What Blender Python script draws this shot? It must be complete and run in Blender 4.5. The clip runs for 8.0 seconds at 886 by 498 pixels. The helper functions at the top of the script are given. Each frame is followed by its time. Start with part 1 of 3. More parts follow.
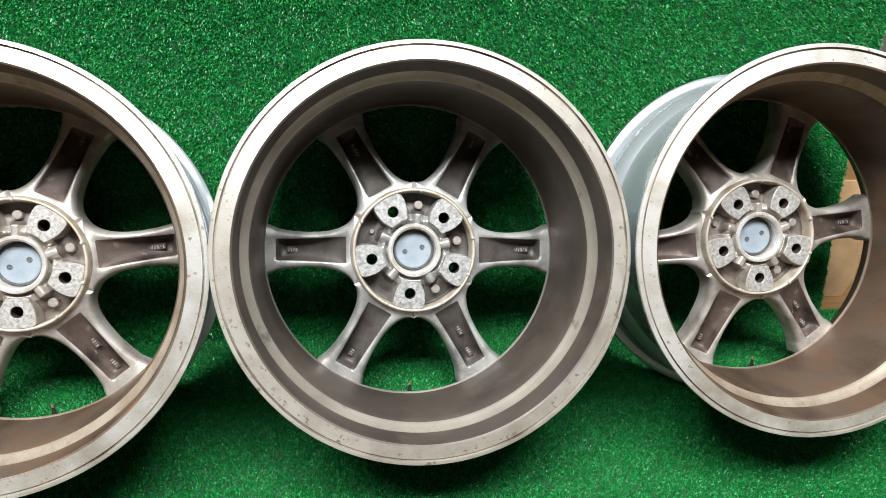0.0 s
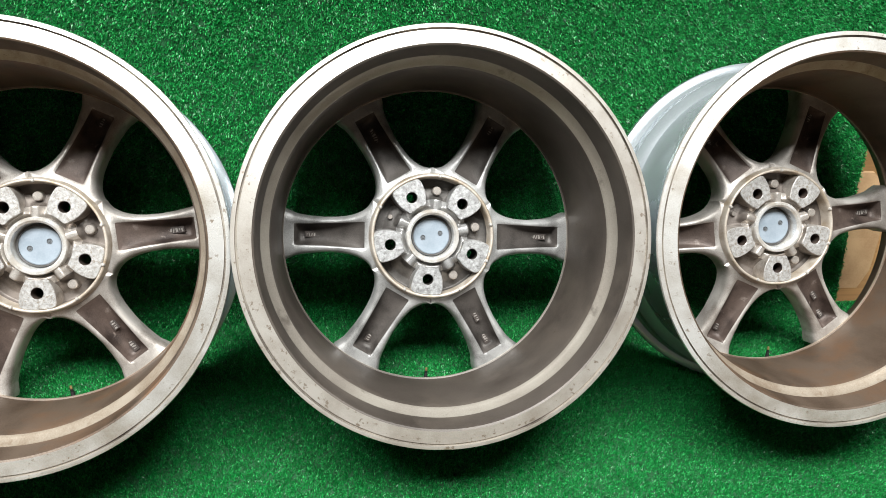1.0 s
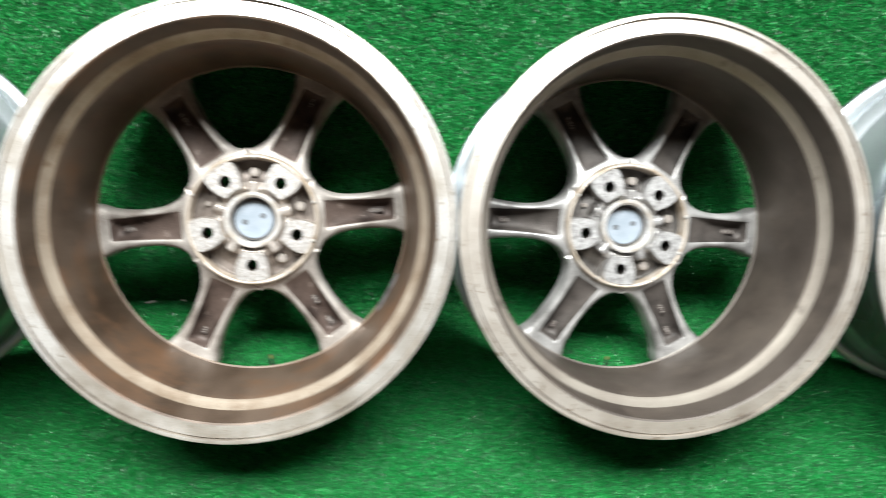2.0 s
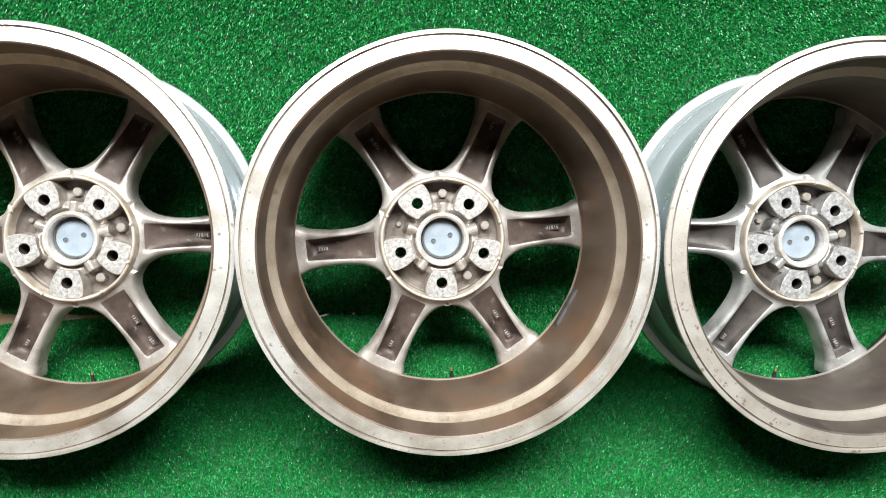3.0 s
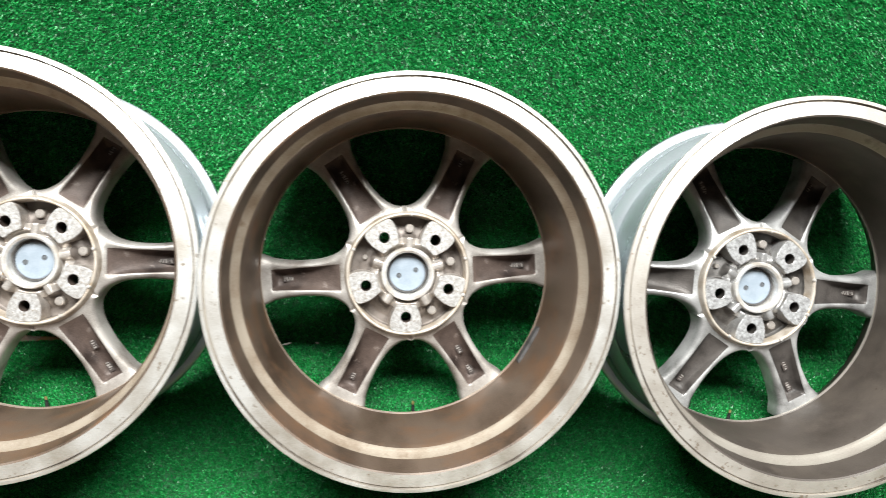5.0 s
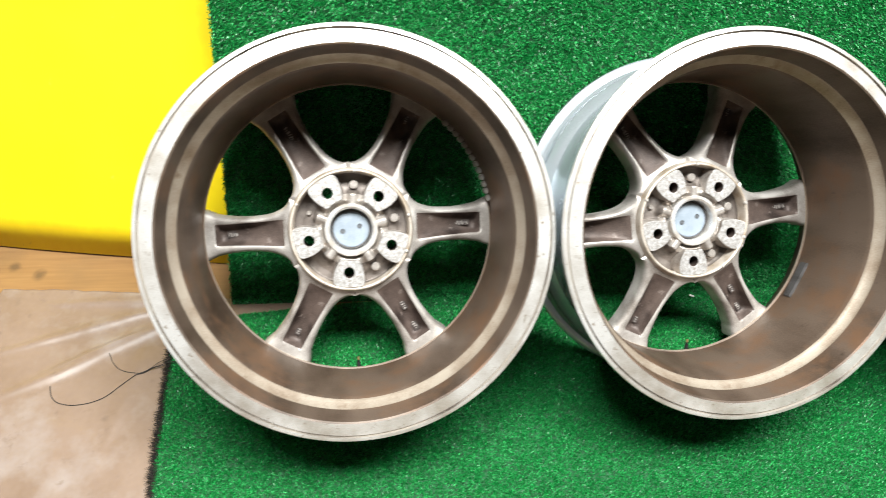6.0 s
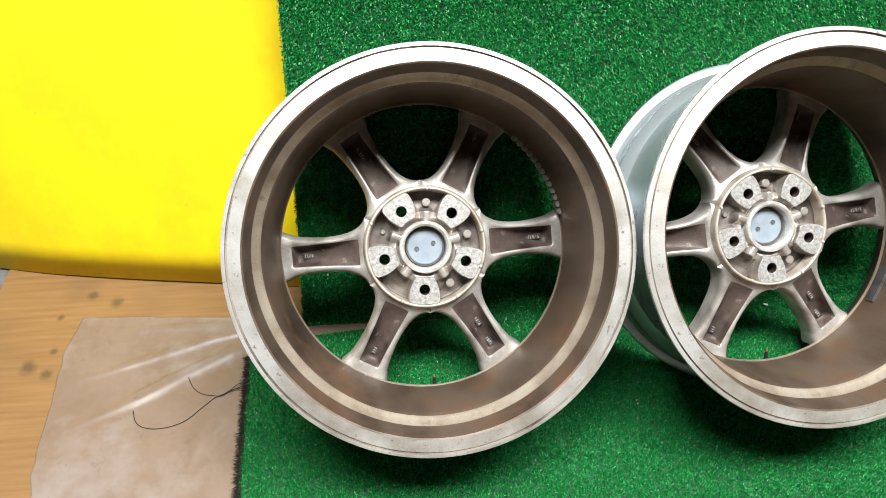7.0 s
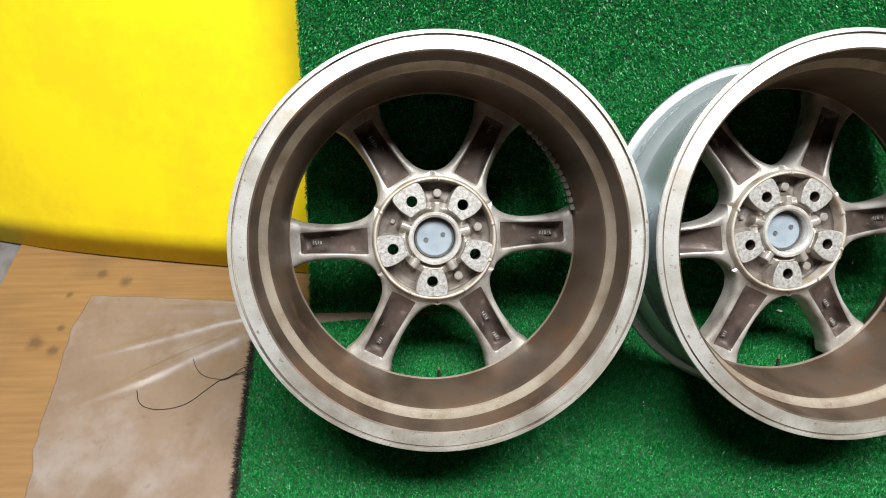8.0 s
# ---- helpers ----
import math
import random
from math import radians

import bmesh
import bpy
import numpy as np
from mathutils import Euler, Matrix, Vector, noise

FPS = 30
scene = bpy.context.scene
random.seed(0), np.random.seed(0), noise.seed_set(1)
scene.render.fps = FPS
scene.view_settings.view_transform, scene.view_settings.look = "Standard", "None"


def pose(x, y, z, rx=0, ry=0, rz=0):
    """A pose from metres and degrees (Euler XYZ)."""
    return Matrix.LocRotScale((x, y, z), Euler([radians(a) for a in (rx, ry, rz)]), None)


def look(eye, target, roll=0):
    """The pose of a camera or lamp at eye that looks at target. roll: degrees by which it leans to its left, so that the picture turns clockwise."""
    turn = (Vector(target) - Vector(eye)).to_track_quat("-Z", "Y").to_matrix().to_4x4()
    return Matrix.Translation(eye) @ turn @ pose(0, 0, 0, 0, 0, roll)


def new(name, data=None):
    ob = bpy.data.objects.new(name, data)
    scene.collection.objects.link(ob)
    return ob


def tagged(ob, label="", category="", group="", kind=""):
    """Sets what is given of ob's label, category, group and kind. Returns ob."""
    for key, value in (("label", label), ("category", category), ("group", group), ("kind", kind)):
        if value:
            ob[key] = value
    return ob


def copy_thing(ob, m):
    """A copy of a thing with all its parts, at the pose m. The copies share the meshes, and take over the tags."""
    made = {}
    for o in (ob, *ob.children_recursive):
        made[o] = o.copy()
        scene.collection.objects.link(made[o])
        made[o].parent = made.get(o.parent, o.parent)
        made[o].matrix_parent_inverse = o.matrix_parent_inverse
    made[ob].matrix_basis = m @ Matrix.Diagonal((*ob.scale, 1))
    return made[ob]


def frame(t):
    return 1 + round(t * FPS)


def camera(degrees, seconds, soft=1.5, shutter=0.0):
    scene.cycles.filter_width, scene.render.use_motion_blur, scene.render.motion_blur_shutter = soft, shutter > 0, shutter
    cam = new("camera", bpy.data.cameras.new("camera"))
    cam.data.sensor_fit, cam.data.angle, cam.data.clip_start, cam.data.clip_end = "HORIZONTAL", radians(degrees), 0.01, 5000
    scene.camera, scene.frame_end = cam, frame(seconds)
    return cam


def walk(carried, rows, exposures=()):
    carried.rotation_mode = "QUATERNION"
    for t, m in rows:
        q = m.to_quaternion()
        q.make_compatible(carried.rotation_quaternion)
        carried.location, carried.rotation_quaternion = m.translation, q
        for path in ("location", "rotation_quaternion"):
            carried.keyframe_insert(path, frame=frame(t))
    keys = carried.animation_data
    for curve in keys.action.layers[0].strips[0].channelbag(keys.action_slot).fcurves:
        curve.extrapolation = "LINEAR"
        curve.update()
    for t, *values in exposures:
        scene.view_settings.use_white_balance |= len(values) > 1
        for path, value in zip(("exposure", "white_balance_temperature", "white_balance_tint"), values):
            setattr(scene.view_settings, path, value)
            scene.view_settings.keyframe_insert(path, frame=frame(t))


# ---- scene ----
cam = camera(65.34, 8.0, soft=0.85, shutter=0.5)
# seconds, place in metres, turn in degrees: a phone held over the row of wheels, looking down at them
PATH = [
    (0.0, -0.1164, -0.5065, 0.8493, 45.65, -5.12, -7.82),
    (0.1, -0.1181, -0.5062, 0.8496, 45.74, -5.04, -7.71),
    (0.2, -0.1198, -0.5059, 0.8497, 45.81, -4.97, -7.62),
    (0.3, -0.1216, -0.5057, 0.8496, 45.85, -4.91, -7.52),
    (0.4, -0.1234, -0.5055, 0.8491, 45.84, -4.86, -7.45),
    (0.5, -0.1254, -0.5054, 0.8482, 45.75, -4.85, -7.38),
    (0.6, -0.1273, -0.5054, 0.8468, 45.57, -4.85, -7.33),
    (0.7, -0.1293, -0.5055, 0.8452, 45.36, -4.89, -7.29),
    (0.8, -0.1312, -0.5060, 0.8435, 45.15, -4.98, -7.27),
    (0.9, -0.1332, -0.5070, 0.8422, 44.99, -5.13, -7.25),
    (1.0, -0.1353, -0.5088, 0.8416, 44.92, -5.33, -7.18),
    (1.1, -0.1381, -0.5111, 0.8418, 44.95, -5.59, -7.02),
    (1.2, -0.1470, -0.5142, 0.8460, 45.35, -5.36, -6.66),
    (1.3, -0.1602, -0.5174, 0.8522, 45.72, -5.12, -6.36),
    (1.4, -0.1758, -0.5207, 0.8580, 45.62, -5.38, -6.40),
    (1.5, -0.1956, -0.5220, 0.8604, 45.07, -5.46, -5.97),
    (1.6, -0.2207, -0.5198, 0.8563, 44.12, -4.67, -4.29),
    (1.7, -0.2417, -0.5161, 0.8548, 43.84, -4.85, -3.29),
    (1.8, -0.2640, -0.5108, 0.8512, 43.78, -5.22, -2.79),
    (1.9, -0.2927, -0.5036, 0.8407, 43.46, -4.93, -2.59),
    (2.0, -0.3257, -0.4976, 0.8333, 43.29, -4.21, -2.55),
    (2.1, -0.3612, -0.4964, 0.8392, 43.63, -3.23, -2.53),
    (2.2, -0.3953, -0.4974, 0.8503, 44.12, -2.26, -2.47),
    (2.3, -0.4252, -0.4982, 0.8580, 44.41, -1.62, -2.38),
    (2.7, -0.5018, -0.4991, 0.8667, 44.06, -1.22, -1.70),
    (3.2, -0.5251, -0.4932, 0.8644, 42.54, -2.25, -0.51),
    (3.3, -0.5233, -0.4910, 0.8670, 42.39, -2.23, -0.29),
    (3.4, -0.5164, -0.4821, 0.8765, 41.73, -1.75, -0.05),
    (3.5, -0.5157, -0.4848, 0.8761, 42.36, -1.72, -0.11),
    (3.6, -0.5113, -0.4837, 0.8782, 42.45, -1.62, -0.32),
    (3.7, -0.5066, -0.4835, 0.8786, 42.55, -1.58, -0.70),
    (3.8, -0.5019, -0.4838, 0.8776, 42.66, -1.56, -1.12),
    (3.9, -0.4975, -0.4842, 0.8764, 42.75, -1.49, -1.49),
    (4.0, -0.4936, -0.4843, 0.8752, 42.78, -1.34, -1.70),
    (4.1, -0.4892, -0.4837, 0.8742, 42.78, -0.97, -1.58),
    (4.2, -0.4850, -0.4829, 0.8743, 42.80, -0.70, -1.33),
    (4.3, -0.4808, -0.4821, 0.8756, 42.92, -0.78, -1.08),
    (4.7, -0.4791, -0.4818, 0.8869, 43.92, -3.19, -0.44),
    (5.2, -0.5756, -0.4920, 0.8867, 44.73, -5.41, -1.56),
    (5.3, -0.6165, -0.4960, 0.8812, 44.66, -5.00, -2.18),
    (5.4, -0.6794, -0.5015, 0.8775, 44.34, -4.75, -3.48),
    (5.5, -0.7437, -0.5075, 0.8762, 44.05, -4.27, -4.55),
    (5.6, -0.7745, -0.5097, 0.8803, 43.06, -2.94, -4.18),
    (5.7, -0.8206, -0.5109, 0.8881, 43.01, -2.31, -3.96),
    (5.8, -0.8630, -0.5102, 0.8945, 42.71, -2.16, -3.84),
    (5.9, -0.9033, -0.5065, 0.8951, 41.87, -2.73, -4.24),
    (6.0, -0.9392, -0.5012, 0.8942, 41.04, -3.54, -4.74),
    (6.1, -0.9610, -0.5036, 0.8920, 41.09, -3.89, -4.75),
    (6.2, -0.9774, -0.5061, 0.8914, 41.41, -4.01, -4.57),
    (6.3, -0.9889, -0.5089, 0.8906, 41.76, -3.89, -4.26),
    (6.4, -0.9962, -0.5119, 0.8896, 42.12, -3.54, -3.92),
    (6.5, -0.9998, -0.5146, 0.8884, 42.52, -3.03, -3.64),
    (6.6, -1.0027, -0.5128, 0.8890, 42.68, -2.47, -3.62),
    (6.7, -1.0029, -0.5106, 0.8892, 42.84, -1.85, -3.72),
    (6.8, -1.0012, -0.5087, 0.8888, 42.97, -1.24, -3.89),
    (6.9, -0.9983, -0.5073, 0.8880, 43.03, -0.68, -4.10),
    (7.0, -0.9945, -0.5069, 0.8864, 43.02, -0.27, -4.28),
    (7.1, -0.9911, -0.5077, 0.8841, 42.89, -0.09, -4.44),
    (7.2, -0.9882, -0.5089, 0.8821, 42.72, -0.03, -4.52),
    (7.3, -0.9862, -0.5093, 0.8812, 42.55, 0.00, -4.50),
    (7.4, -0.9859, -0.5078, 0.8821, 42.43, 0.09, -4.35),
    (7.5, -0.9863, -0.5055, 0.8836, 42.36, 0.14, -4.08),
    (7.6, -0.9865, -0.5039, 0.8836, 42.34, 0.09, -3.73),
    (7.7, -0.9867, -0.5028, 0.8828, 42.34, -0.08, -3.30),
    (7.8, -0.9869, -0.5019, 0.8813, 42.35, -0.33, -2.83),
    (7.9, -0.9872, -0.5011, 0.8795, 42.36, -0.62, -2.32),
    (8.0, -0.9874, -0.5004, 0.8773, 42.39, -0.94, -1.80),
]
walk(cam, [(t, pose(x, y, z, a, b, c)) for t, x, y, z, a, b, c in PATH],
     [(0.0, 0.30), (1.2, 0.38), (2.0, 0.58), (4.0, 0.54), (6.0, 0.64), (6.5, 0.55), (7.0, 0.36), (7.5, 0.17), (8.0, 0.10)])

# ---------------------------------------------------------------- light
world = bpy.data.worlds.new("room_air")
scene.world = world
world.use_nodes = True
world.node_tree.nodes["Background"].inputs[0].default_value = (0.95, 0.98, 1.0, 1)
world.node_tree.nodes["Background"].inputs[1].default_value = 0.002


def ceiling_lamp(name, place, target, length, width, watts):
    data = bpy.data.lights.new(name, "AREA")
    data.shape, data.size, data.size_y = "RECTANGLE", length, width
    data.energy, data.color = watts, (0.98, 1.0, 0.985)
    ob = new(name, data)
    ob.matrix_world = look(place, target)
    return ob


ceiling_lamp("ceiling_light", (-0.50, -0.38, 3.20), (-0.50, -0.3799, 0.0), 3.0, 0.8, 258)

# ---------------------------------------------------------------- materials


def material(name, colour, rough=0.5, metal=0.0, dark=None, scale=60.0, fine=700.0, amount=0.6, bump=0.1, bump_scale=400.0, spec=0.5, along=1.0):
    """A surface with a large stain noise, a fine grain and a fine relief."""
    m = bpy.data.materials.new(name)
    m.use_nodes = True
    t = m.node_tree
    n, l = t.nodes, t.links
    b = n["Principled BSDF"]
    b.inputs["Metallic"].default_value = metal
    b.inputs["Specular IOR Level"].default_value = spec
    geo = n.new("ShaderNodeTexCoord")
    big = n.new("ShaderNodeTexNoise")
    big.inputs["Scale"].default_value, big.inputs["Detail"].default_value = scale, 6
    small = n.new("ShaderNodeTexNoise")
    small.inputs["Scale"].default_value, small.inputs["Detail"].default_value = fine, 3
    streak = n.new("ShaderNodeVectorMath")
    streak.operation = "MULTIPLY"
    streak.inputs[1].default_value = (1.0, 1.0, along)
    l.new(geo.outputs["Object"], streak.inputs[0])
    l.new(streak.outputs[0], big.inputs["Vector"])
    l.new(geo.outputs["Object"], small.inputs["Vector"])
    mixer = n.new("ShaderNodeMath")
    mixer.operation = "MULTIPLY_ADD"
    l.new(small.outputs["Fac"], mixer.inputs[0])
    mixer.inputs[1].default_value = 0.35
    l.new(big.outputs["Fac"], mixer.inputs[2])
    ramp = n.new("ShaderNodeValToRGB")
    dark = dark or tuple(c * 0.6 for c in colour)
    ramp.color_ramp.elements[0].position, ramp.color_ramp.elements[0].color = 0.68 - 0.3 * amount, (*dark, 1)
    ramp.color_ramp.elements[1].position, ramp.color_ramp.elements[1].color = 0.68 + 0.15 * amount, (*colour, 1)
    l.new(mixer.outputs[0], ramp.inputs[0])
    l.new(ramp.outputs[0], b.inputs["Base Color"])
    rr = n.new("ShaderNodeMapRange")
    rr.inputs[3].default_value, rr.inputs[4].default_value = min(1, rough + 0.12), max(0.05, rough - 0.12)
    l.new(big.outputs["Fac"], rr.inputs[0])
    l.new(rr.outputs[0], b.inputs["Roughness"])
    relief = n.new("ShaderNodeTexNoise")
    relief.inputs["Scale"].default_value, relief.inputs["Detail"].default_value = bump_scale, 4
    l.new(geo.outputs["Object"], relief.inputs["Vector"])
    bp = n.new("ShaderNodeBump")
    bp.inputs["Strength"].default_value, bp.inputs["Distance"].default_value = bump, 0.002
    l.new(relief.outputs["Fac"], bp.inputs["Height"])
    l.new(bp.outputs[0], b.inputs["Normal"])
    return m


def grass_material(name, colour, tip):
    m = bpy.data.materials.new(name)
    m.use_nodes = True
    n, l = m.node_tree.nodes, m.node_tree.links
    b = n["Principled BSDF"]
    geo = n.new("ShaderNodeNewGeometry")
    ramp = n.new("ShaderNodeValToRGB")
    e = ramp.color_ramp.elements
    # random blade tones; the palest hold the turf's small highlights in their colour
    e[0].position, e[0].color = 0.0, (*[c * 0.4 for c in colour], 1)
    e[1].position, e[1].color = 1.0, (*tip, 1)
    mid = e.new(0.7)
    mid.color = (*colour, 1)
    l.new(geo.outputs["Random Per Island"], ramp.inputs[0])
    l.new(ramp.outputs[0], b.inputs["Base Color"])
    b.inputs["Roughness"].default_value = 0.30
    b.inputs["Specular IOR Level"].default_value = 0.5
    return m


# oil stains on the plywood: x, y, radius
STAINS = [(-1.570, 0.118, 0.014), (-1.540, 0.103, 0.010), (-1.541, 0.144, 0.007), (-1.468, 0.236, 0.011), (-1.511, 0.253, 0.010), (-1.549, 0.210, 0.006), (-1.451, -0.105, 0.009)]


def wood_material(name):
    m = bpy.data.materials.new(name)
    m.use_nodes = True
    n, l = m.node_tree.nodes, m.node_tree.links
    b = n["Principled BSDF"]
    geo = n.new("ShaderNodeTexCoord")
    stretch = n.new("ShaderNodeMapping")
    stretch.inputs["Scale"].default_value = (5, 90, 5)
    stretch.inputs["Rotation"].default_value = (0, 0, radians(-3))
    l.new(geo.outputs["Object"], stretch.inputs[0])
    grain = n.new("ShaderNodeTexNoise")
    grain.inputs["Scale"].default_value, grain.inputs["Detail"].default_value = 1.6, 7
    l.new(stretch.outputs[0], grain.inputs["Vector"])
    ramp = n.new("ShaderNodeValToRGB")
    e = ramp.color_ramp.elements
    e[0].position, e[0].color = 0.32, (0.185, 0.095, 0.033, 1)
    e[1].position, e[1].color = 0.66, (0.235, 0.128, 0.046, 1)
    l.new(grain.outputs["Fac"], ramp.inputs[0])
    stain = n.new("ShaderNodeTexNoise")
    stain.inputs["Scale"].default_value, stain.inputs["Detail"].default_value = 9, 5
    l.new(geo.outputs["Object"], stain.inputs["Vector"])
    cut = n.new("ShaderNodeMapRange")
    cut.inputs[1].default_value, cut.inputs[2].default_value, cut.inputs[4].default_value = 0.55, 0.8, 0.5
    l.new(stain.outputs["Fac"], cut.inputs[0])
    mix = n.new("ShaderNodeMix")
    mix.data_type = "RGBA"
    l.new(cut.outputs[0], mix.inputs["Factor"])
    l.new(ramp.outputs[0], mix.inputs["A"])
    mix.inputs["B"].default_value = (0.125, 0.076, 0.036, 1)
    wobble = n.new("ShaderNodeTexNoise")
    wobble.inputs["Scale"].default_value, wobble.inputs["Detail"].default_value = 70, 4
    l.new(geo.outputs["Object"], wobble.inputs["Vector"])
    last = mix.outputs["Result"]
    for x, y, r in STAINS:
        far = n.new("ShaderNodeVectorMath")
        far.operation = "DISTANCE"
        far.inputs[1].default_value = (x, y, 0.0)
        l.new(geo.outputs["Object"], far.inputs[0])
        edge = n.new("ShaderNodeMath")
        edge.operation = "MULTIPLY_ADD"
        edge.inputs[1].default_value = r * 1.1
        l.new(wobble.outputs["Fac"], edge.inputs[0])
        l.new(far.outputs["Value"], edge.inputs[2])
        soft = n.new("ShaderNodeMapRange")
        soft.inputs[1].default_value, soft.inputs[2].default_value = r * 1.75, r * 0.9
        soft.inputs[4].default_value = 0.75
        l.new(edge.outputs[0], soft.inputs[0])
        blend = n.new("ShaderNodeMix")
        blend.data_type = "RGBA"
        l.new(soft.outputs[0], blend.inputs["Factor"])
        l.new(last, blend.inputs["A"])
        blend.inputs["B"].default_value = (0.075, 0.042, 0.018, 1)
        last = blend.outputs["Result"]
    l.new(last, b.inputs["Base Color"])
    b.inputs["Roughness"].default_value = 0.5
    bp = n.new("ShaderNodeBump")
    bp.inputs["Strength"].default_value, bp.inputs["Distance"].default_value = 0.15, 0.001
    l.new(grain.outputs["Fac"], bp.inputs["Height"])
    l.new(bp.outputs[0], b.inputs["Normal"])
    return m


def film_material(name):
    m = material(name, (0.26, 0.185, 0.138), 0.36, 0, (0.21, 0.142, 0.098), 13, 120, 1.0, 0.12, 40, 0.4)
    p = m.node_tree.nodes["Principled BSDF"]
    p.inputs["Alpha"].default_value = 0.74
    p.inputs["Coat Weight"].default_value, p.inputs["Coat Roughness"].default_value = 0.12, 0.35
    return m


M_FLANGE_GREY = material("grimy_silver_flange", (0.50, 0.47, 0.43), 0.34, 0.4, (0.33, 0.29, 0.25), 26, 900, 0.75, 0.12, 500)
M_FLANGE = material("worn_silver_flange", (0.65, 0.635, 0.61), 0.30, 0.45, (0.36, 0.32, 0.27), 24, 900, 0.75, 0.12, 500)


def add_specks(m, scale, low, colour, blend=0.05):
    """Dark chips and scuffs over a material's colour."""
    n, l = m.node_tree.nodes, m.node_tree.links
    p = n["Principled BSDF"]
    old = p.inputs["Base Color"].links[0].from_socket
    geo = n.new("ShaderNodeTexCoord")
    tex = n.new("ShaderNodeTexNoise")
    tex.inputs["Scale"].default_value, tex.inputs["Detail"].default_value, tex.inputs["Roughness"].default_value = scale, 5, 0.65
    l.new(geo.outputs["Object"], tex.inputs["Vector"])
    cut = n.new("ShaderNodeMapRange")
    cut.inputs[1].default_value, cut.inputs[2].default_value = low, low + blend
    l.new(tex.outputs["Fac"], cut.inputs[0])
    mix = n.new("ShaderNodeMix")
    mix.data_type = "RGBA"
    l.new(cut.outputs[0], mix.inputs["Factor"])
    l.new(old, mix.inputs["A"])
    mix.inputs["B"].default_value = (*colour, 1)
    l.new(mix.outputs["Result"], p.inputs["Base Color"])


add_specks(M_FLANGE, 110, 0.625, (0.30, 0.25, 0.20))
add_specks(M_FLANGE_GREY, 120, 0.605, (0.24, 0.195, 0.155))
M_GROOVE = material("brown_groove", (0.40, 0.36, 0.31), 0.45, 0.3, (0.09, 0.07, 0.055), 14)
M_BARREL = material("dusty_barrel", (0.125, 0.090, 0.066), 0.50, 0.25, (0.040, 0.024, 0.014), 16, 700, 0.75, 0.12, 500, along=0.3)
M_BARREL_GREY = material("sooty_barrel", (0.088, 0.073, 0.062), 0.48, 0.25, (0.042, 0.033, 0.027), 12, 700, 0.9, 0.1, 500)
M_SHOULDER = material("lit_tan_shoulder", (0.42, 0.36, 0.29), 0.42, 0.4, (0.21, 0.15, 0.10), 22, 700, 0.8, 0.1, 500)
M_SHOULDER_GREY = material("lit_grey_shoulder", (0.36, 0.33, 0.285), 0.42, 0.4, (0.24, 0.21, 0.18), 15, 700, 0.8, 0.1, 500)
M_SPOKE = material("dusty_silver_spoke", (0.56, 0.53, 0.495), 0.45, 0.45, (0.17, 0.14, 0.118), 26, 900, 0.8, 0.14, 600)
M_CHANNEL = material("dark_brown_channel", (0.125, 0.092, 0.078), 0.5, 0.3, (0.026, 0.017, 0.014), 38, 900, 0.8, 0.2, 500)
M_HUB = material("cast_hub", (0.58, 0.54, 0.50), 0.34, 0.55, (0.16, 0.12, 0.09), 45, 900, 0.9, 0.2, 700)
M_POCKET = material("shaded_dusty_pocket", (0.21, 0.18, 0.16), 0.5, 0.35, (0.06, 0.047, 0.038), 60, 900, 0.9, 0.2, 700)
M_MARK = material("cast_letters", (0.34, 0.31, 0.285), 0.45, 0.3)
M_PLATE = material("cast_plate", (0.075, 0.06, 0.054), 0.5, 0.3)
M_TAN = material("stained_rim", (0.60, 0.54, 0.47), 0.45, 0.4, (0.30, 0.22, 0.14), 60, 900, 0.9, 0.2, 700)
M_PAD = material("machined_pad", (0.54, 0.53, 0.52), 0.4, 0.4, (0.28, 0.26, 0.24), 260, 900, 0.7, 0.3, 420)
M_RING = material("bright_bore", (0.80, 0.79, 0.77), 0.3, 0.5, (0.55, 0.50, 0.44), 80, 900, 0.6, 0.1, 600)
M_CAP = material("pale_plastic_cap", (0.26, 0.30, 0.345), 0.5, 0.0, (0.20, 0.24, 0.28), 60, 500, 0.7, 0.08, 300)
M_EYE = material("dull_eyelet", (0.16, 0.17, 0.18), 0.45, 0.3)
M_OUTER = material("silver_outer_barrel", (0.50, 0.54, 0.57), 0.25, 0.65, (0.30, 0.33, 0.35), 5, 600, 0.8, 0.04, 400)
M_SPOKE_GREY = material("sooty_silver_spoke", (0.58, 0.575, 0.565), 0.42, 0.5, (0.10, 0.095, 0.09), 24, 900, 0.9, 0.14, 600)
M_CHANNEL_GREY = material("dark_grey_channel", (0.105, 0.092, 0.084), 0.5, 0.3, (0.018, 0.015, 0.013), 34, 900, 0.8, 0.2, 500)
M_HUB_GREY = material("sooty_hub", (0.58, 0.575, 0.57), 0.32, 0.6, (0.10, 0.09, 0.082), 42, 900, 0.9, 0.2, 700)
M_POCKET_GREY = material("shaded_sooty_pocket", (0.15, 0.14, 0.132), 0.45, 0.4, (0.025, 0.021, 0.018), 50, 900, 0.9, 0.2, 700)
M_PAD_GREY = material("scored_pad", (0.52, 0.52, 0.52), 0.38, 0.45, (0.14, 0.13, 0.125), 240, 900, 0.9, 0.4, 420)
M_RUBBER = material("black_rubber", (0.012, 0.012, 0.012), 0.5)
M_BRASS = material("brass_core", (0.6, 0.45, 0.2), 0.35, 0.8)
M_ZINC = material("zinc_weight", (0.5, 0.48, 0.45), 0.4, 0.5, (0.3, 0.28, 0.25))
M_LEAD = material("dull_weight", (0.12, 0.115, 0.115), 0.5, 0.4, (0.06, 0.055, 0.05))
add_specks(M_BARREL, 11, 0.50, (0.15, 0.082, 0.045), 0.2)
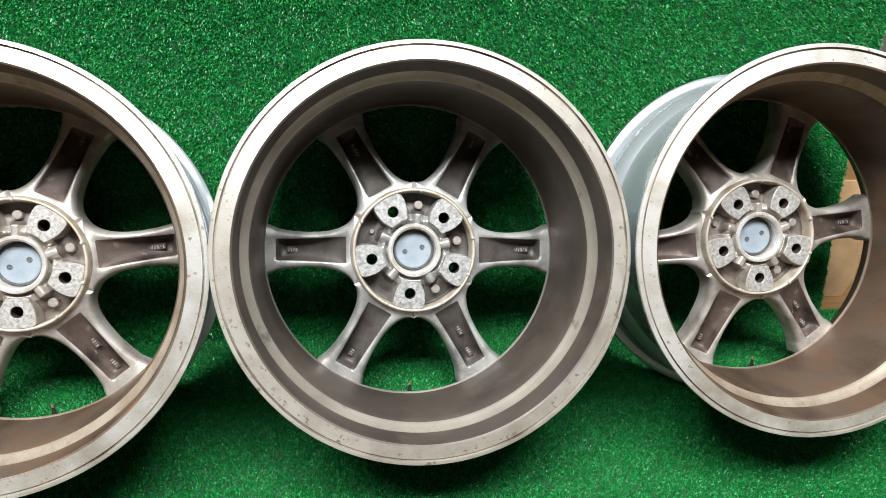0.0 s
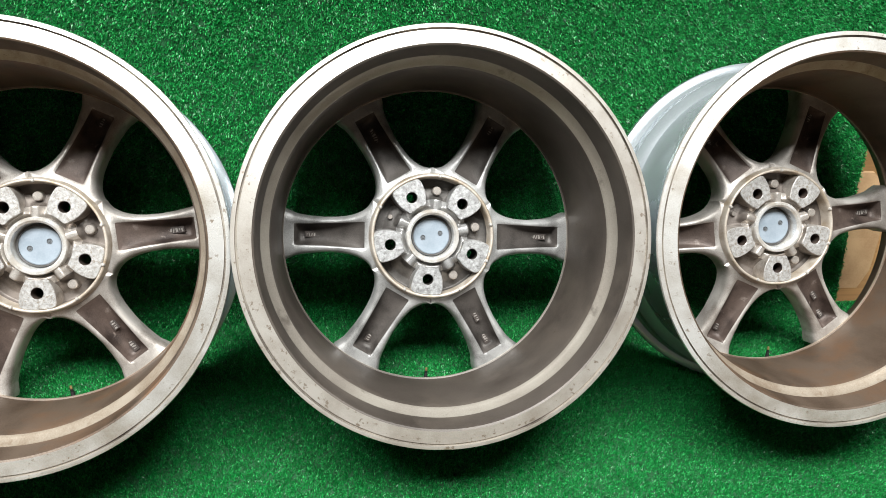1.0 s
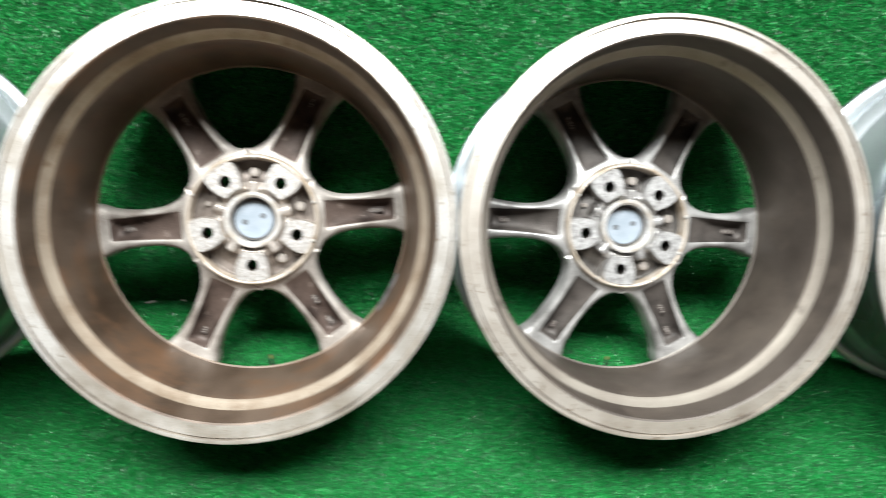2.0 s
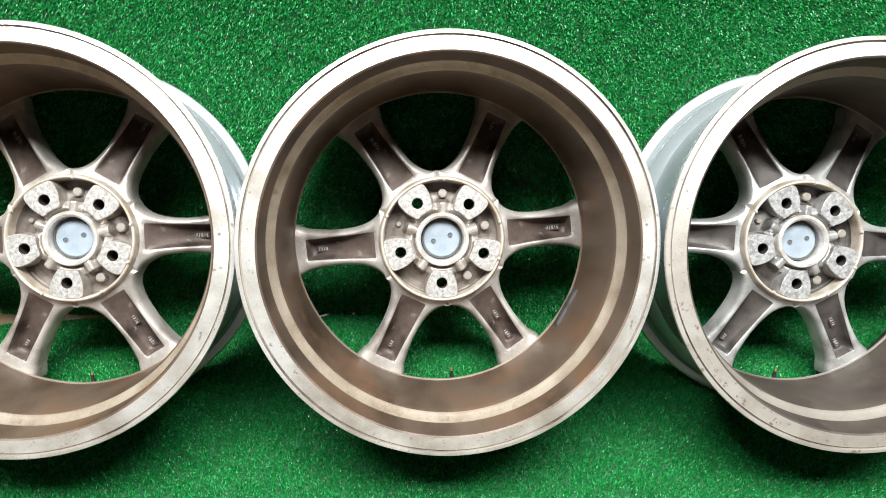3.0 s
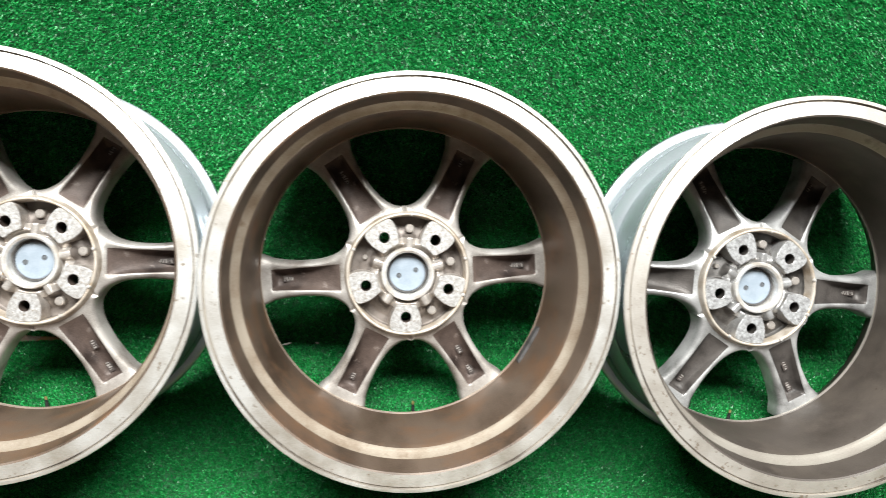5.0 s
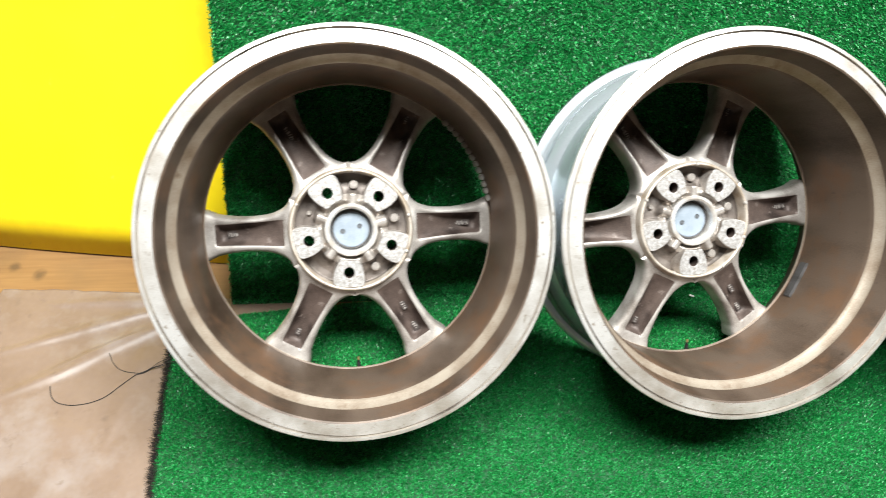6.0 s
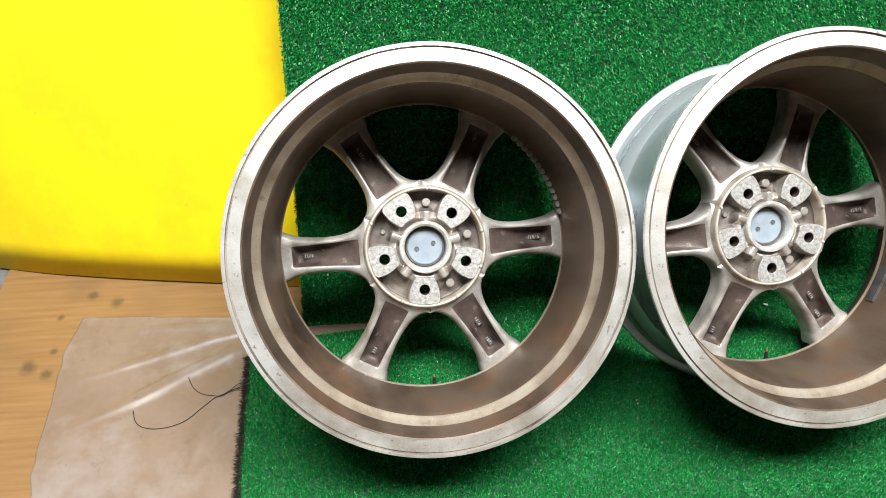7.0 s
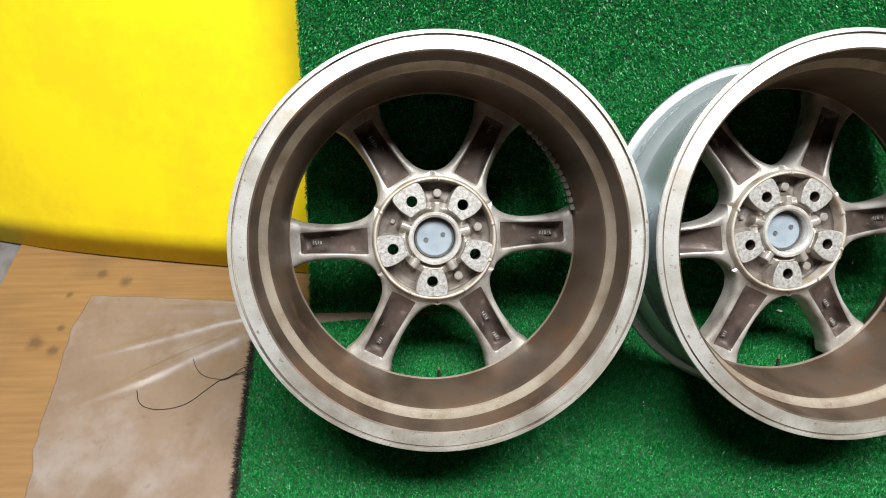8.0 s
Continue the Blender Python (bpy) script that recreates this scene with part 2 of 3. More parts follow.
add_specks(M_BARREL, 40, 0.64, (0.05, 0.034, 0.024), 0.1)
add_specks(M_SHOULDER, 30, 0.60, (0.20, 0.135, 0.085), 0.12)
add_specks(M_SHOULDER, 130, 0.70, (0.07, 0.055, 0.045))
add_specks(M_SHOULDER_GREY, 28, 0.60, (0.15, 0.13, 0.11), 0.12)
add_specks(M_BARREL_GREY, 10, 0.5, (0.12, 0.098, 0.08), 0.25)
add_specks(M_BARREL_GREY, 24, 0.68, (0.06, 0.045, 0.034))
add_specks(M_HUB, 42, 0.61, (0.34, 0.235, 0.12))
add_specks(M_HUB_GREY, 38, 0.62, (0.33, 0.24, 0.13))
add_specks(M_SPOKE, 60, 0.68, (0.26, 0.21, 0.17))
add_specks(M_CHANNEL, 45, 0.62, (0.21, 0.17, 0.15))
add_specks(M_PAD, 420, 0.56, (0.30, 0.26, 0.22))
add_specks(M_OUTER, 25, 0.66, (0.33, 0.34, 0.33))
M_TURF_BACK = material("turf_backing", (0.004, 0.075, 0.020), 0.8, 0, (0.002, 0.040, 0.010), 200, 900)
M_GRASS = grass_material("turf_green", (0.004, 0.225, 0.042), (0.07, 0.58, 0.16))
M_YELLOW = material("yellow_board", (0.86, 0.66, 0.004), 0.5, 0, (0.80, 0.58, 0.004), 7, 60, 0.5, 0.05, 60)
add_specks(M_YELLOW, 11, 0.68, (0.50, 0.38, 0.06))
add_specks(M_YELLOW, 55, 0.72, (0.34, 0.26, 0.05))
M_WOOD = wood_material("plywood")
M_FILM = film_material("cloudy_film")
add_specks(M_FILM, 8, 0.50, (0.31, 0.255, 0.225), 0.2)
add_specks(M_FILM, 34, 0.60, (0.19, 0.135, 0.10), 0.15)
add_specks(M_FILM, 120, 0.74, (0.09, 0.065, 0.05))
M_GREY = material("grey_floor", (0.14, 0.13, 0.13), 0.6, 0, (0.09, 0.085, 0.085), 30, 300)
M_CARD = material("brown_cardboard", (0.42, 0.27, 0.14), 0.75, 0, (0.33, 0.2, 0.1), 25, 300)
M_PALE = material("pale_plastic", (0.72, 0.68, 0.64), 0.6, 0, (0.6, 0.56, 0.52), 20, 300)
M_THREAD = material("black_thread", (0.02, 0.016, 0.012), 0.8)
M_WALL = material("plain_wall", (0.16, 0.156, 0.152), 0.8, 0, (0.13, 0.126, 0.122), 3, 60)

# ---------------------------------------------------------------- mesh helpers


def from_lists(name, verts, faces, mats, smooth=False, slots=None):
    me = bpy.data.meshes.new(name)
    me.from_pydata([tuple(v) for v in verts], [], faces)
    for m in mats:
        me.materials.append(m)
    if slots is not None:
        me.polygons.foreach_set("material_index", slots)
    if smooth:
        me.polygons.foreach_set("use_smooth", [True] * len(me.polygons))
    me.update()
    return me


def lathe(name, profile, mats, steps=128, closed=False, slots=None, sharp=28):
    """Turns (radius, height) pairs round z."""
    verts, faces, idx = [], [], []
    n = len(profile)
    for i in range(steps):
        a = 2 * math.pi * i / steps
        for r, z in profile:
            verts.append((r * math.cos(a), r * math.sin(a), z))
    for i in range(steps):
        j = (i + 1) % steps
        for k in range(n if closed else n - 1):
            q = (k + 1) % n
            faces.append((i * n + k, j * n + k, j * n + q, i * n + q))
            idx.append(slots[k] if slots else 0)
    me = from_lists(name, verts, faces, mats, True, idx)
    bm = bmesh.new()
    bm.from_mesh(me)
    bmesh.ops.recalc_face_normals(bm, faces=bm.faces)
    for e in bm.edges:
        if len(e.link_faces) == 2 and e.calc_face_angle(0) > radians(sharp):
            e.smooth = False
    bm.to_mesh(me)
    bm.free()
    return me


def child(name, me, parent, label="", m=None):
    ob = new(name, me)
    ob.parent = parent
    if m is not None:
        ob.matrix_basis = m
    if label:
        tagged(ob, label)
    return ob


def slab(name, outline, z0, z1, mats, bevel=0.0, cuts=0):
    """A flat piece with the given outline between two heights."""
    bm = bmesh.new()
    low = [bm.verts.new((x, y, z0)) for x, y in outline]
    f = bm.faces.new(low)
    up = bmesh.ops.extrude_face_region(bm, geom=[f])
    for v in up["geom"]:
        if isinstance(v, bmesh.types.BMVert):
            v.co.z = z1
    if bevel:
        bmesh.ops.bevel(bm, geom=[e for e in bm.edges if abs(e.verts[0].co.z - e.verts[1].co.z) < 1e-6], offset=bevel, segments=2, affect="EDGES")
    bmesh.ops.recalc_face_normals(bm, faces=bm.faces)
    me = bpy.data.meshes.new(name)
    bm.to_mesh(me)
    bm.free()
    for m in mats:
        me.materials.append(m)
    return me


def strand(name, points, radius, mat):
    data = bpy.data.curves.new(name, "CURVE")
    data.dimensions, data.bevel_depth, data.bevel_resolution = "3D", radius, 2
    s = data.splines.new("POLY")
    s.points.add(len(points) - 1)
    for p, c in zip(s.points, points):
        p.co = (*c, 1)
    data.materials.append(mat)
    tmp = bpy.data.objects.new(name, data)
    me = bpy.data.meshes.new_from_object(tmp)
    bpy.data.objects.remove(tmp)
    return me


# ---------------------------------------------------------------- the wheel
H = 0.200          # height of the rear flange above the floor
HUB = 0.0606       # height of the hub's mounting face

# the barrel's section: inside from the rear flange down, then outside back up
INSIDE = [(0.2382, 0.1930), (0.2374, 0.1955), (0.2350, 0.1965), (0.2330, 0.1968), (0.2326, 0.1935), (0.2311, 0.1935), (0.2306, 0.1956), (0.2152, 0.1996),
          (0.2132, 0.1985), (0.2105, 0.1860), (0.2097, 0.1640), (0.2090, 0.1610), (0.2030, 0.1545), (0.2008, 0.1515),
          (0.1985, 0.1450), (0.1955, 0.0460), (0.1951, 0.0302), (0.1936, 0.0294), (0.1932, 0.0270), (0.1948, 0.0245), (0.2010, 0.0150), (0.2090, -0.0040), (0.2180, -0.0120), (0.2290, -0.0140)]
OUTSIDE = [(0.2335, -0.0130), (0.2350, -0.0090), (0.2345, -0.0030), (0.2310, -0.0005), (0.2235, 0.0005), (0.2200, 0.0040), (0.2190, 0.0220), (0.2205, 0.0245),
           (0.2195, 0.0270), (0.2080, 0.0380), (0.2050, 0.0560), (0.2035, 0.1000), (0.2055, 0.1420), (0.2150, 0.1560),
           (0.2200, 0.1620), (0.2190, 0.1650), (0.2195, 0.1810), (0.2230, 0.1850), (0.2300, 0.1865), (0.2355, 0.1880), (0.2378, 0.1905)]


def barrel_mesh(dust, shoulder, flange):
    prof = INSIDE + OUTSIDE
    slots = []
    for k, (r, z) in enumerate(prof):
        if k < 7:
            # groove faces take the browner material
            slots.append(4 if 3 <= k < 6 else 0)
        elif k < 23:
            # shoulder, front lip: cleaner metal plus the light they catch, in the colour
            slots.append(3 if 10 <= k < 13 or k == 17 else 1)
        elif k < 25:
            slots.append(0)
        else:
            slots.append(2)
    return lathe("barrel", prof, [flange, dust, M_OUTER, shoulder, M_GROOVE], 192, True, slots, 35)


def spoke_mesh():
    """One spoke along +x with a dished channel along its back."""
    def half(x):
        w = float(np.interp(x, [0.0784, 0.0800, 0.0825, 0.086, 0.091, 0.097, 0.104, 0.113, 0.124, 0.140, 0.158, 0.170, 0.178, 0.185, 0.190, 0.196],
                            [0.0453, 0.0418, 0.0385, 0.0350, 0.0317, 0.0289, 0.0266, 0.0247, 0.0236, 0.0232, 0.0247, 0.0265, 0.0282, 0.0302, 0.0322, 0.0350]))
        return min(w, x * math.tan(radians(30)))
    rs = [0.0775, 0.0784, 0.0792, 0.0800, 0.0812, 0.0825, 0.0842, 0.086, 0.0885, 0.0905, 0.0935, 0.097, 0.100, 0.104, 0.108, 0.113, 0.118, 0.124, 0.132, 0.140, 0.149, 0.158, 0.164, 0.170, 0.1745, 0.1770, 0.1795, 0.184, 0.189, 0.194, 0.199]
    verts, faces, slots = [], [], []
    for r in rs:
        h = 0.0406 if r < 0.078 else half(r)    # the root follows the hub's round wall
        top = np.interp(r, [0.074, 0.084, 0.100, 0.140, 0.180, 0.199], [0.0520, 0.0495, 0.0450, 0.0365, 0.0285, 0.0270])
        bot = np.interp(r, [0.074, 0.120, 0.199], [0.020, 0.008, -0.004])
        c = np.interp(r, [0.074, 0.090, 0.12, 0.16, 0.178, 0.197], [0.012, 0.0175, 0.0155, 0.0140, 0.0140, 0.0140])
        d = np.interp(r, [0.086, 0.094, 0.110, 0.135, 0.1735, 0.1790], [0.0, 0.0035, 0.0075, 0.0140, 0.0165, 0.0])
        c = min(c, h - 0.006)
        k = float(np.interp(r, [0.0760, 0.0784, 0.0792, 0.0800], [0.0, 0.45, 0.75, 1.0]))
        ring = [(-h, bot), (-h, top - 0.0075 * k), (-h + 0.0020, top - 0.0030 * k), (-h + 0.0055, top), (-c - 0.0012, top), (-c, top - min(0.0012, d)), (-c + 0.0022, top - 0.62 * d), (-c + 0.0060, top - 0.96 * d), (0, top - d)]
        ring += [(-y, z) for y, z in reversed(ring[:-1])]
        for y, z in ring:
            verts.append((math.sqrt(max(r * r - y * y, 1e-6)) if r > 0.18 else math.sqrt(0.0815 ** 2 - y * y) if r < 0.078 else r, y, z))
    n = 17
    for i in range(len(rs) - 1):
        for k in range(n - 1):
            faces.append((i * n + k, i * n + k + 1, (i + 1) * n + k + 1, (i + 1) * n + k))
            # faces inside the channel take the darker material
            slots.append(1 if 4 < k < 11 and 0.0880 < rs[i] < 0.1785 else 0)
        faces.append((i * n + n - 1, i * n, (i + 1) * n, (i + 1) * n + n - 1))
        slots.append(0)
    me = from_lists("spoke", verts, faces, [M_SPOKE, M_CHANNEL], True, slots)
    bm = bmesh.new()
    bm.from_mesh(me)
    bmesh.ops.recalc_face_normals(bm, faces=bm.faces)
    for e in bm.edges:
        if len(e.link_faces) == 2 and e.calc_face_angle(0) > radians(50):
            e.smooth = False
    bm.to_mesh(me)
    bm.free()
    return me


LUGS = [radians(120 + 72 * k) for k in range(5)]
POCKETS = [radians(84 - 72 * k) for k in range(5)]


def hub_mesh():
    """The cast hub: a rim, five pockets and webs that run to the bore."""
    verts, faces, slots = [], [], []
    nr, na = 48, 300
    radii = [0.0300 + (0.0835 - 0.0300) * i / (nr - 1) for i in range(nr)]
    for r in radii:
        for k in range(na):
            a = 2 * math.pi * k / na
            x, y = r * math.cos(a), r * math.sin(a)
            z = 0.0445 - 0.010 * min(max((r - 0.045) / 0.020, 0), 1)
            rim = min(max((r - 0.0745) / 0.0030, 0), 1)
            z += (HUB - z) * rim * rim * (3 - 2 * rim)
            if r > 0.0800:
                z -= 0.011 * ((r - 0.0800) / 0.0035) ** 1.5
            for p in POCKETS:
                da = math.atan2(math.sin(a - p), math.cos(a - p)) * r
                web = math.exp(-(da / 0.0072) ** 4) * min(max((0.0530 - r) / 0.005, 0), 1)
                z = max(z, z + (0.0570 - z) * web)
            for p in LUGS:
                da = math.atan2(math.sin(a - p), math.cos(a - p)) * r
                wall = math.exp(-(da / 0.0175) ** 8)
                z = max(z, z + (0.0535 - z) * wall * min(max((r - 0.036) / 0.004, 0), 1) * (1 if r < 0.073 else 0))
            verts.append((x, y, z))
    for i in range(nr - 1):
        for k in range(na):
            q = (k + 1) % na
            c = np.mean([verts[i * na + k][:2], verts[(i + 1) * na + q][:2]], axis=0)
            if min(math.hypot(c[0] - 0.05715 * math.cos(p), c[1] - 0.05715 * math.sin(p)) for p in LUGS) < 0.0092:
                continue
            faces.append((i * na + k, (i + 1) * na + k, (i + 1) * na + q, i * na + q))
            # pocket floors darker: recess shade put into the colour along with brake dust
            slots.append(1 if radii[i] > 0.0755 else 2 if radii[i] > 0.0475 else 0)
    n0 = len(verts)
    for k in range(na):
        a = 2 * math.pi * k / na
        verts.append((0.0835 * math.cos(a), 0.0835 * math.sin(a), 0.014))
    for k in range(na):
        q = (k + 1) % na
        faces.append(((nr - 1) * na + k, n0 + k, n0 + q, (nr - 1) * na + q))
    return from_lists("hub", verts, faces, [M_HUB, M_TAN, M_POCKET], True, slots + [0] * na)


def pad_mesh():
    """A machined seat round a lug hole; +x points out from the axle."""
    line = []
    for k in range(25):                       # outer arc, side, inner arc (hollow), side
        a = (-1 + 2 * k / 24) * 0.0205 / 0.0775
        line.append((0.0775 * math.cos(a), 0.0775 * math.sin(a)))
    line += [(0.068, 0.0212), (0.057, 0.0200), (0.049, 0.0172), (0.0455, 0.0150)]
    for k in range(13):
        a = (1 - 2 * k / 12) * 0.0125 / 0.0405
        line.append((0.0410 * math.cos(a), 0.0410 * math.sin(a)))
    line += [(0.0455, -0.0150), (0.049, -0.0172), (0.057, -0.0200), (0.068, -0.0212)]
    line = [(x - 0.05715, y) for x, y in line]
    n = 72
    reach = []
    for k in range(n):
        a = 2 * math.pi * k / n
        ca, sa = math.cos(a), math.sin(a)
        best = 0.02
        for (x1, y1), (x2, y2) in zip(line, line[1:] + line[:1]):
            ex, ey = x2 - x1, y2 - y1
            det = ca * ey - sa * ex
            if abs(det) < 1e-12:
                continue
            d, s = (x1 * ey - y1 * ex) / det, (x1 * sa - y1 * ca) / det
            if d > 0 and -1e-6 <= s <= 1 + 1e-6:
                best = d
        reach.append(best)
    for _ in range(2):
        reach = [(reach[k - 1] + 2 * reach[k] + reach[(k + 1) % n]) / 4 for k in range(n)]
    verts, faces = [], []
    rings = [(lambda d: 0.0070, 0.020), (lambda d: 0.0070, HUB - 0.0008), (lambda d: 0.0078, HUB), (lambda d: d - 0.0012, HUB), (lambda d: d - 0.0003, HUB - 0.0009), (lambda d: d + 0.0004, HUB - 0.008), (lambda d: d + 0.0010, 0.032)]
    for fn, z in rings:
        for k, d in enumerate(reach):
            a = 2 * math.pi * k / n
            verts.append((fn(d) * math.cos(a), fn(d) * math.sin(a), z))
    for i in range(len(rings) - 1):
        for k in range(n):
            q = (k + 1) % n
            faces.append((i * n + k, (i + 1) * n + k, (i + 1) * n + q, i * n + q))
    # hole wall in the dark channel material, then pad face, then cast sides
    slots = [1] * n + [0] * (3 * n) + [2] * (2 * n)
    return from_lists("lug_seat", verts, faces, [M_PAD, M_CHANNEL, M_HUB], False, slots)


ME_BARREL, ME_SPOKE, ME_HUB, ME_PAD = barrel_mesh(M_BARREL, M_SHOULDER, M_FLANGE), spoke_mesh(), hub_mesh(), pad_mesh()
ME_BARREL_GREY = barrel_mesh(M_BARREL_GREY, M_SHOULDER_GREY, M_FLANGE_GREY)


def regreyed(me, mats):
    """The same mesh in other materials."""
    me = me.copy()
    for k, m in enumerate(mats):
        me.materials[k] = m
    return me


GREYED = {"barrel": ME_BARREL_GREY, "spoke": regreyed(ME_SPOKE, [M_SPOKE_GREY, M_CHANNEL_GREY]), "hub": regreyed(ME_HUB, [M_HUB_GREY, M_TAN, M_POCKET_GREY]), "lug_seat": regreyed(ME_PAD, [M_PAD_GREY, M_CHANNEL_GREY, M_HUB_GREY])}
ME_BORE = lathe("bore_ring", [(0.0345, 0.040), (0.0352, 0.0570), (0.0342, 0.0590), (0.0310, 0.0590), (0.0285, 0.0565), (0.0275, 0.0460), (0.0275, 0.0300)], [M_RING], 96)
ME_CAP = lathe("centre_cap", [(0.0000, 0.0445), (0.0228, 0.0445), (0.0240, 0.0438), (0.0243, 0.0425), (0.0246, 0.0360), (0.0275, 0.0355)], [M_CAP], 72)
# solid dark ring drawn in place of the shaded gap round the cap
ME_GAP = lathe("gap_shade", [(0.0243, 0.0449), (0.0262, 0.0449), (0.0264, 0.0440), (0.0241, 0.0440)], [M_LEAD], 72, True)
ME_CAPDOT = lathe("rivet", [(0.0, 0.0012), (0.0014, 0.0012), (0.0015, 0.0004), (0.0024, 0.0004), (0.0027, 0.0011), (0.0032, 0.0011), (0.0034, 0.0)], [M_EYE], 20)
ME_BOSS = lathe("casting_boss", [(0.0, 0.0130), (0.0048, 0.0130), (0.0058, 0.0120), (0.0064, 0.0)], [M_HUB], 24)
ME_BOSS_S = lathe("casting_boss", [(0.0, 0.008), (0.0026, 0.008), (0.0032, 0.0072), (0.0036, 0.0)], [M_HUB], 20)
ME_NUB = lathe("rim_nub", [(0.0, 0.003), (0.0014, 0.0028), (0.0022, 0.0016), (0.0026, 0.0)], [M_RING], 14)
ME_STEM = lathe("valve_stem", [(0.0, 0.034), (0.0032, 0.034), (0.0036, 0.033), (0.0036, 0.026), (0.0042, 0.025), (0.0055, 0.010), (0.0075, 0.006), (0.0075, 0.0)], [M_RUBBER], 20)
ME_CORE = lathe("valve_core", [(0.0, 0.0420), (0.0026, 0.0415), (0.0034, 0.0380), (0.0037, 0.0335)], [M_BRASS], 14)


def mark_mesh(length, height):
    """A short row of raised cast strokes that cannot be read."""
    bm = bmesh.new()
    rnd = random.Random(int(length * 1e5))
    x = -length / 2
    while x < length / 2:
        w = rnd.uniform(0.0016, 0.0030)
        r = bmesh.ops.create_cube(bm, size=1, matrix=Matrix.Translation((x + w / 2, rnd.uniform(-0.0006, 0.0006), -0.0003)) @ Matrix.Rotation(rnd.uniform(-0.35, 0.35), 4, "Z") @ Matrix.Diagonal((w * rnd.uniform(0.4, 1), height * rnd.uniform(0.55, 1), 0.0010, 1)))
        x += w + 0.0011
    strokes = len(bm.faces)
    bmesh.ops.create_cube(bm, size=1, matrix=Matrix.Translation((0.0008, 0, -0.0008)) @ Matrix.Diagonal((length + 0.004, height + 0.0025, 0.0010, 1)))
    me = bpy.data.meshes.new("cast_mark")
    bm.to_mesh(me)
    bm.free()
    me.materials.append(M_MARK)
    me.materials.append(M_PLATE)
    me.polygons.foreach_set("material_index", [0 if k < strokes else 1 for k in range(len(me.polygons))])
    return me


ME_MARKS = [mark_mesh(0.018, 0.0055), mark_mesh(0.013, 0.0050), mark_mesh(0.024, 0.0055)]
ME_WEIGHT = slab("wheel_weight", [(-0.0065, -0.0040), (0.0065, -0.0040), (0.0065, 0.0040), (-0.0065, 0.0040)], -0.001, 0.0045, [M_ZINC], 0.0012)
ME_BIGWEIGHT = slab("wheel_weight", [(-0.008, -0.028), (0.008, -0.028), (0.008, 0.028), (-0.008, 0.028)], -0.001, 0.0035, [M_LEAD], 0.0012)


def on_barrel(angle, height, radius):
    """A pose on the inner wall of the barrel: local z points to the axle, x up."""
    a = radians(angle)
    out = Vector((math.cos(a), math.sin(a), 0))
    up = Vector((0, 0, 1))
    side = (-out).cross(up)
    m = Matrix((up, side, -out)).transposed().to_4x4()
    m.translation = out * radius + Vector((0, 0, height))
    return m


def alloy_wheel(label):
    wheel = new("alloy_wheel")
    wheel.empty_display_size = 0.05
    tagged(wheel, label, "wheel", "set of four alloy wheels")
    child("barrel", ME_BARREL, wheel, "dusty rim barrel with a worn silver flange")
    for k in range(6):
        s = child("spoke", ME_SPOKE, wheel, "", pose(0, 0, 0, 0, 0, 60 * k))
        if k == 0:
            child("cast_mark", ME_MARKS[2], s, "", pose(0.150, 0.0, 0.0206))
        elif k == 5:
            child("cast_mark", ME_MARKS[0], s, "", pose(0.160, 0.0, 0.0176, 0, 0, 0))
            child("cast_mark", ME_MARKS[1], s, "", pose(0.126, 0.002, 0.0295, 0, 0, 0))
        elif k == 4:
            child("cast_mark", ME_MARKS[1], s, "", pose(0.158, 0.0, 0.0181, 0, 0, 180))
        elif k == 3:
            child("cast_mark", ME_MARKS[0], s, "", pose(0.155, 0.0, 0.0189, 0, 0, 180))
        elif k == 2:
            child("cast_mark", ME_MARKS[2], s, "", pose(0.148, 0.0, 0.0212, 0, 0, 0))
        else:
            child("cast_mark", ME_MARKS[1], s, "", pose(0.165, 0.0, 0.0162, 0, 0, 0))
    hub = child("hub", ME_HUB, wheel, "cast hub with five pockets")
    for p in LUGS:
        child("lug_seat", ME_PAD, hub, "scuffed machined lug seat", pose(0.05715 * math.cos(p), 0.05715 * math.sin(p), 0, 0, 0, math.degrees(p)))
    for k, p in enumerate(POCKETS):
        if k == 3:
            continue
        child("casting_boss", ME_BOSS_S if k == 4 else ME_BOSS, hub, "", pose(0.0600 * math.cos(p), 0.0600 * math.sin(p), 0.0340))
    for a in (84, 152, 12, -62, -118, -24):
        child("rim_nub", ME_NUB, hub, "", pose(0.0785 * math.cos(radians(a)), 0.0785 * math.sin(radians(a)), HUB - 0.0006))
    child("bore_ring", ME_BORE, wheel, "bright machined centre bore ring")
    cap = child("centre_cap", ME_CAP, wheel, "pale blue-grey plastic back of the centre cap")
    child("gap_ring", ME_GAP, cap, "dark ring standing for the shade in the gap round the cap")
    for s in (-1, 1):
        child("rivet", ME_CAPDOT, cap, "", pose(0.0115 * s, 0.003 * s + 0.001, 0.0443))
    stem = child("valve_stem", ME_STEM, wheel, "black rubber valve stem", Matrix.Translation((0, -0.2030, 0.008)) @ pose(0, 0, 0, 72, 0, 180) @ Matrix.Scale(0.52, 4))
    child("valve_core", ME_CORE, stem, "brass valve core")
    return wheel


# the wheels lean back on the turf panel, their street faces towards it
POSES = [
    pose(-0.9696, 0.1658, 0.1732, 46.11, 0.25, 2.94),
    pose(-0.4938, 0.1716, 0.1747, 47.51, -2.29, 6.02),
    pose(-0.0095, 0.1735, 0.1751, 47.15, 1.66, -0.95),
    pose(0.4773, 0.1662, 0.1905, 50.00, -6.06, 2.41),
]
